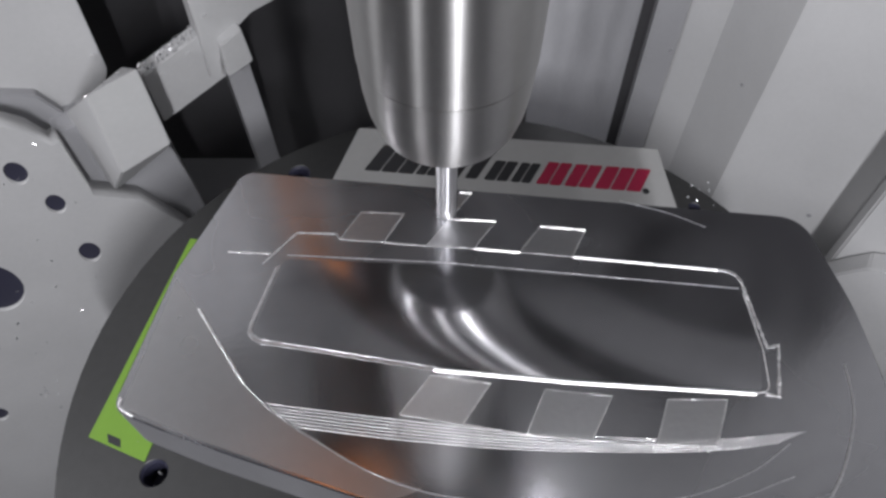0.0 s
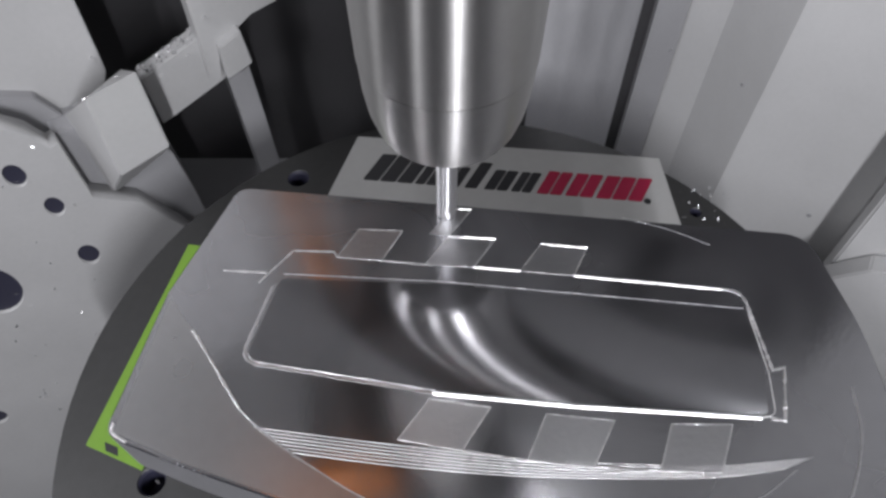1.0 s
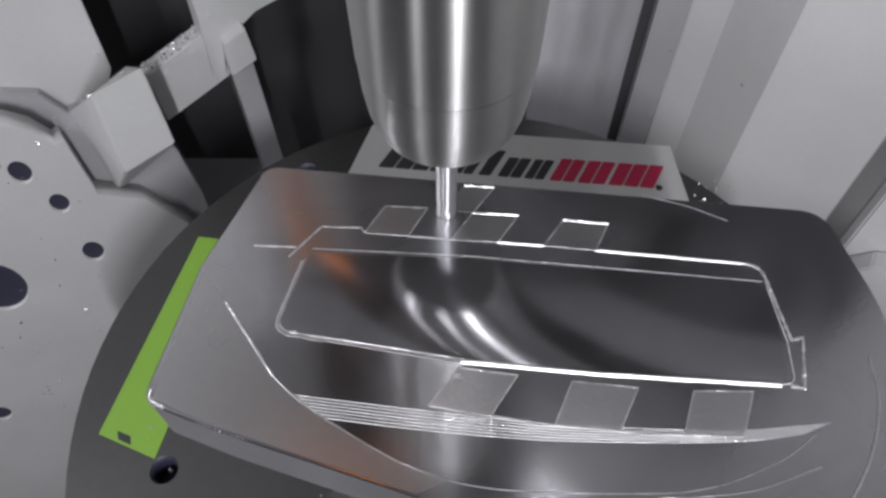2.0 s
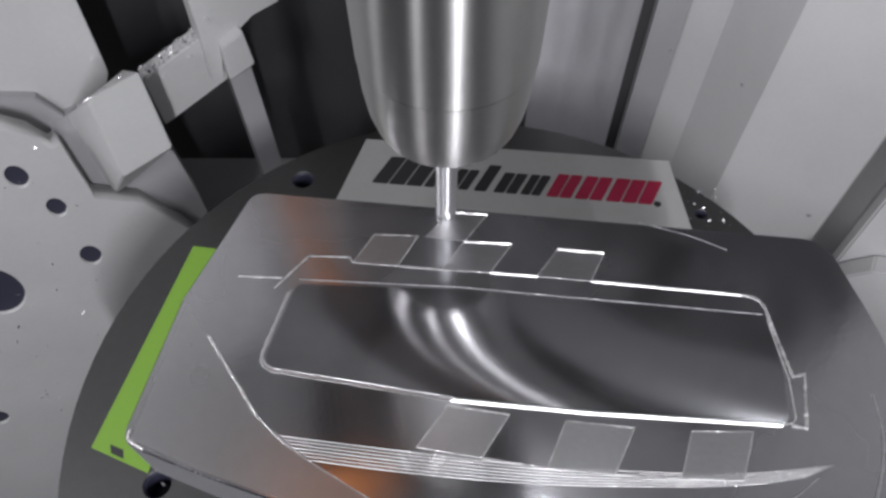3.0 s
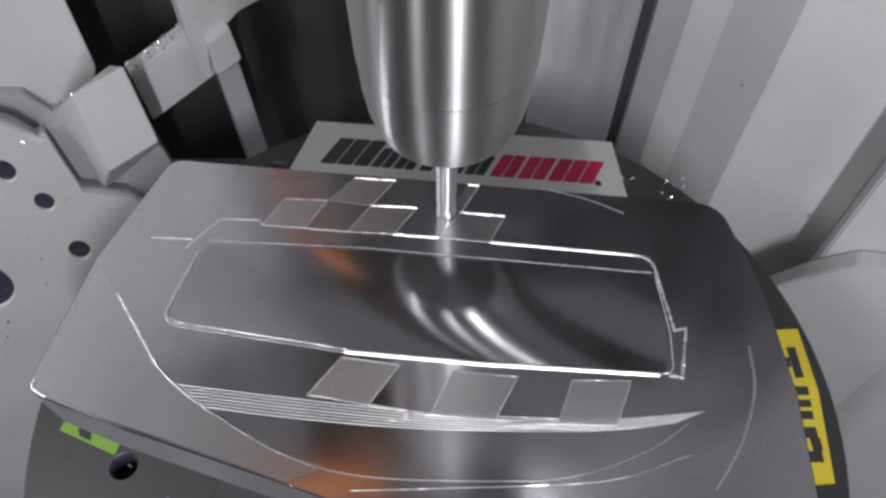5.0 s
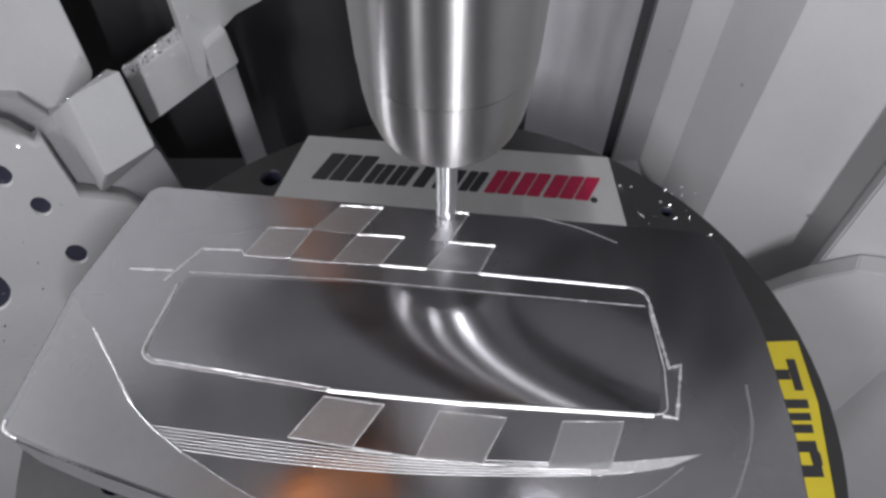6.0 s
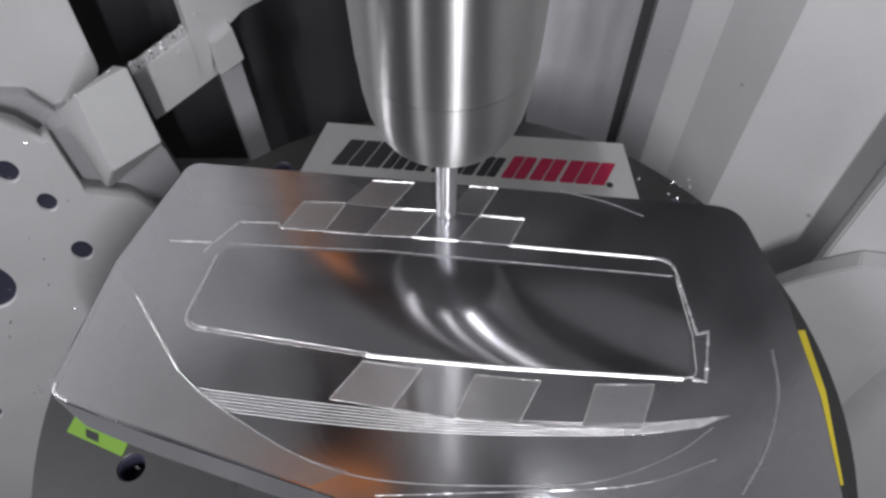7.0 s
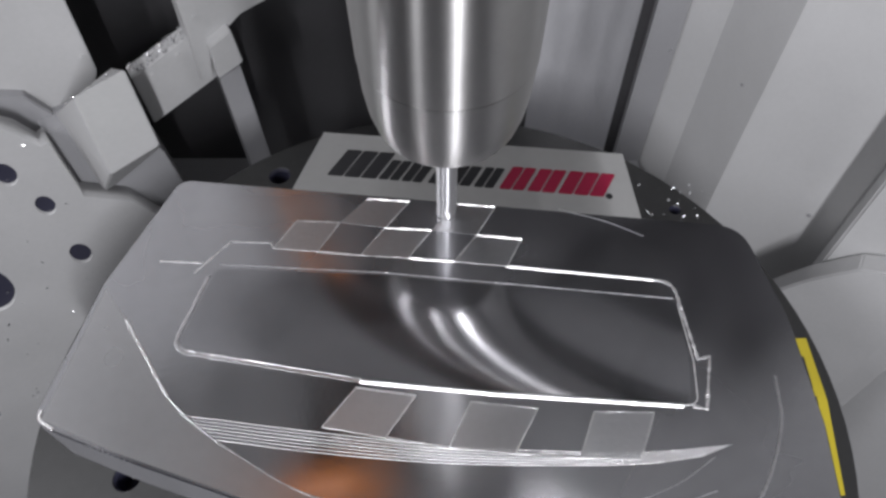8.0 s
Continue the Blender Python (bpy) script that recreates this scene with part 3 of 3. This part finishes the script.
def chips(name, label, spots, seed):
    """Loose curled chips lying in patches: (corner, side, side, count)."""
    rnd = random.Random(seed)
    bm = bmesh.new()
    for o, u, v, count in spots:
        o, u, v = Vector(o), Vector(u), Vector(v)
        nrm = u.cross(v).normalized()
        for _ in range(count):
            c = o + u * rnd.random() + v * rnd.random()
            a = (u.normalized() * rnd.uniform(-1, 1) + v.normalized() * rnd.uniform(-1, 1) + nrm * rnd.uniform(-0.3, 0.3)).normalized()
            b = a.cross(nrm).normalized()
            ln, w = rnd.uniform(0.0006, 0.0022), rnd.uniform(0.0002, 0.0006)
            pts = [c - a * ln - b * w, c + a * ln - b * w, c + a * ln * 0.8 + b * w + nrm * w, c - a * ln * 0.7 + b * w + nrm * w * 1.5]
            low = [bm.verts.new(p + nrm * 0.00005) for p in pts]
            top = [bm.verts.new(p + nrm * 0.0004) for p in pts]
            bm.faces.new(low[::-1])
            bm.faces.new(top)
            for k in range(4):
                bm.faces.new((low[k], low[(k + 1) % 4], top[(k + 1) % 4], top[k]))
    ob = part(name, bm, CHIP)
    return tagged(ob, label, "chips", "", "stuff")


def span(fr, a, b, c, off0, off1=None):
    o = Vector(fr(*a, off0))
    return o, Vector(fr(*b, off0)) - o, Vector(fr(*c, off0 if off1 is None else off1)) - o


LEFT_CHIPS = chips("metal_chips", "bright aluminium chips lying on the grey casting", [
    (*span(LEFT, (106, -124.5), (160, -103.5), (106, -124.5), -0.02, -0.036), 130),
    (*span(LEFT, (64, -63), (102, -55), (40, -141), 0.058, -0.03), 40),
    (*span(LEFT, (-150, -620), (0, -620), (-150, -250), 0.0004), 60),
    (*span(LEFT, (-100, -240), (20, -240), (-100, -130), 0.0004), 12),
], 5)
TABLE_CHIPS = chips("metal_chips", "bright aluminium chips scattered on the dark table", [
    ((0.15, 0.31, TZ), (0.07, 0, 0), (0, 0.05, 0), 40),
    ((-0.19, 0.06, TZ), (0.14, 0, 0), (0, 0.10, 0), 25),
], 6)

# ---- moves ----


def motions():
    """The table runs to and fro under the tool, in millimetres of the drawn size from its first place."""
    run = [
        (0, 0.0, 0.0), (0.1, 2.0, 3.9), (0.2, -2.1, -6.3), (0.3, -3.3, -10.3), (0.4, 1.9, 0.2), (0.5, 3.3, 1.8), (0.6, -1.1, -8.6), (0.7, -1.1, -9.2),
        (0.8, 4.0, 0.5), (0.9, 3.9, 0.5), (1, -0.4, -10.4), (1.1, 0.6, -8.9), (1.2, 5.9, 1.7), (1.3, 5.4, -0.9), (1.4, 1.0, -11.5), (1.5, 3.4, -7.5),
        (1.6, 9.3, 2.5), (1.7, 7.2, -2.4), (1.8, 5.8, -7.6), (1.9, 9.0, -1.0), (2, 11.4, 3.7), (2.1, 9.6, -2.4), (2.2, 9.0, -5.6), (2.3, 12.1, 1.0),
        (2.4, 13.8, 3.8), (2.5, 12.0, -2.3), (2.6, 12.1, -3.6), (2.7, 15.2, 2.9), (2.8, 16.1, 3.9), (2.9, 11.2, -5.6), (3, 7.1, -13.4),
        (3.1, 12.5, -3.6), (3.2, 12.2, -6.9), (3.3, 10.2, -13.3), (3.4, 4.6, -17.2), (3.5, 8.5, -15.9), (3.6, 11.9, -13.4), (3.7, -2.2, -14.1),
        (3.8, -46.8, 0.3), (3.9, -44.2, 7.3), (4, -42.5, 9.3), (4.1, -49.5, -4.3), (4.2, -41.9, 6.8), (4.3, -42.1, 6.4), (4.4, -47.5, -4.5),
        (4.5, -46.0, -2.9), (4.6, -39.6, 7.8), (4.7, -41.3, 4.5), (4.8, -45.0, -4.1), (4.9, -42.5, -0.2), (5, -37.9, 8.4), (5.1, -39.8, 3.5),
        (5.2, -43.5, -5.3), (5.3, -40.4, 0.1), (5.4, -35.8, 8.5), (5.5, -38.3, 2.3), (5.6, -42.0, -6.5), (5.7, -38.3, 0.3), (5.8, -33.6, 8.7),
        (5.9, -38.4, 0.2), (6, -43.5, -9.3), (6.1, -37.1, 1.3), (6.2, -32.0, 9.8), (6.3, -36.8, -0.7), (6.4, -40.7, -8.6), (6.5, -33.7, 2.0),
        (6.6, -29.8, 8.4), (6.7, -35.0, -2.7), (6.8, -37.7, -8.0), (6.9, -31.1, 2.8), (7, -28.6, 6.6), (7.1, -33.7, -3.9), (7.2, -35.7, -6.8),
        (7.3, -29.2, 4.0), (7.4, -28.3, 5.7), (7.5, -33.3, -4.8), (7.6, -33.5, -5.5), (7.7, -26.8, 4.9), (7.8, -26.9, 3.8), (7.9, -32.3, -6.8),
        (8, -30.6, -5.3),
    ]
    for ob in (PLATE_OB, STICKERS[0], *FIXTURE):
        walk(ob, [(t, pose(x * NEAR / 1000, y * NEAR / 1000, DATUM)) for t, x, y in run])
    for ob in (TABLE_OB, TABLE_CHIPS, *STICKERS[1:]):
        walk(ob, [(t, pose(x * NEAR / 1000, y * NEAR / 1000, 0)) for t, x, y in run])
    for ob in (LEFT_OB, RIGHT_OB, LEFT_CHIPS):
        walk(ob, [(t, pose(x * 0.27 / 1000, (y + 9) * 0.27 / 1000, 0)) for t, x, y in run])
    for key, t0, t1 in (("B", -0.9, 3.4), ("E", 4.1, 8.0)):
        strips = FRESH[key]
        n = len(strips) // 2
        for i, ob in enumerate(strips):
            up = t0 + (t1 - t0) * (n - 1 - i // 2 + 0.5) / n
            deep, flush = pose(0, 0, -0.0006), pose(0, 0, 0)
            rows = [(0.0, deep), (up - 0.1, deep), (up, flush), (8.0, flush)] if 0.15 < up < 7.95 else [(0.0, flush if up <= 0.15 else deep), (8.0, flush if up <= 0.15 else deep)]
            walk(ob, rows)
    for ob in FRESH["edge"]:
        walk(ob, [(0.0, pose(0, 0, -0.0006)), (4.0, pose(0, 0, -0.0006)), (4.3, pose(0, 0, 0)), (8.0, pose(0, 0, 0))])


motions()
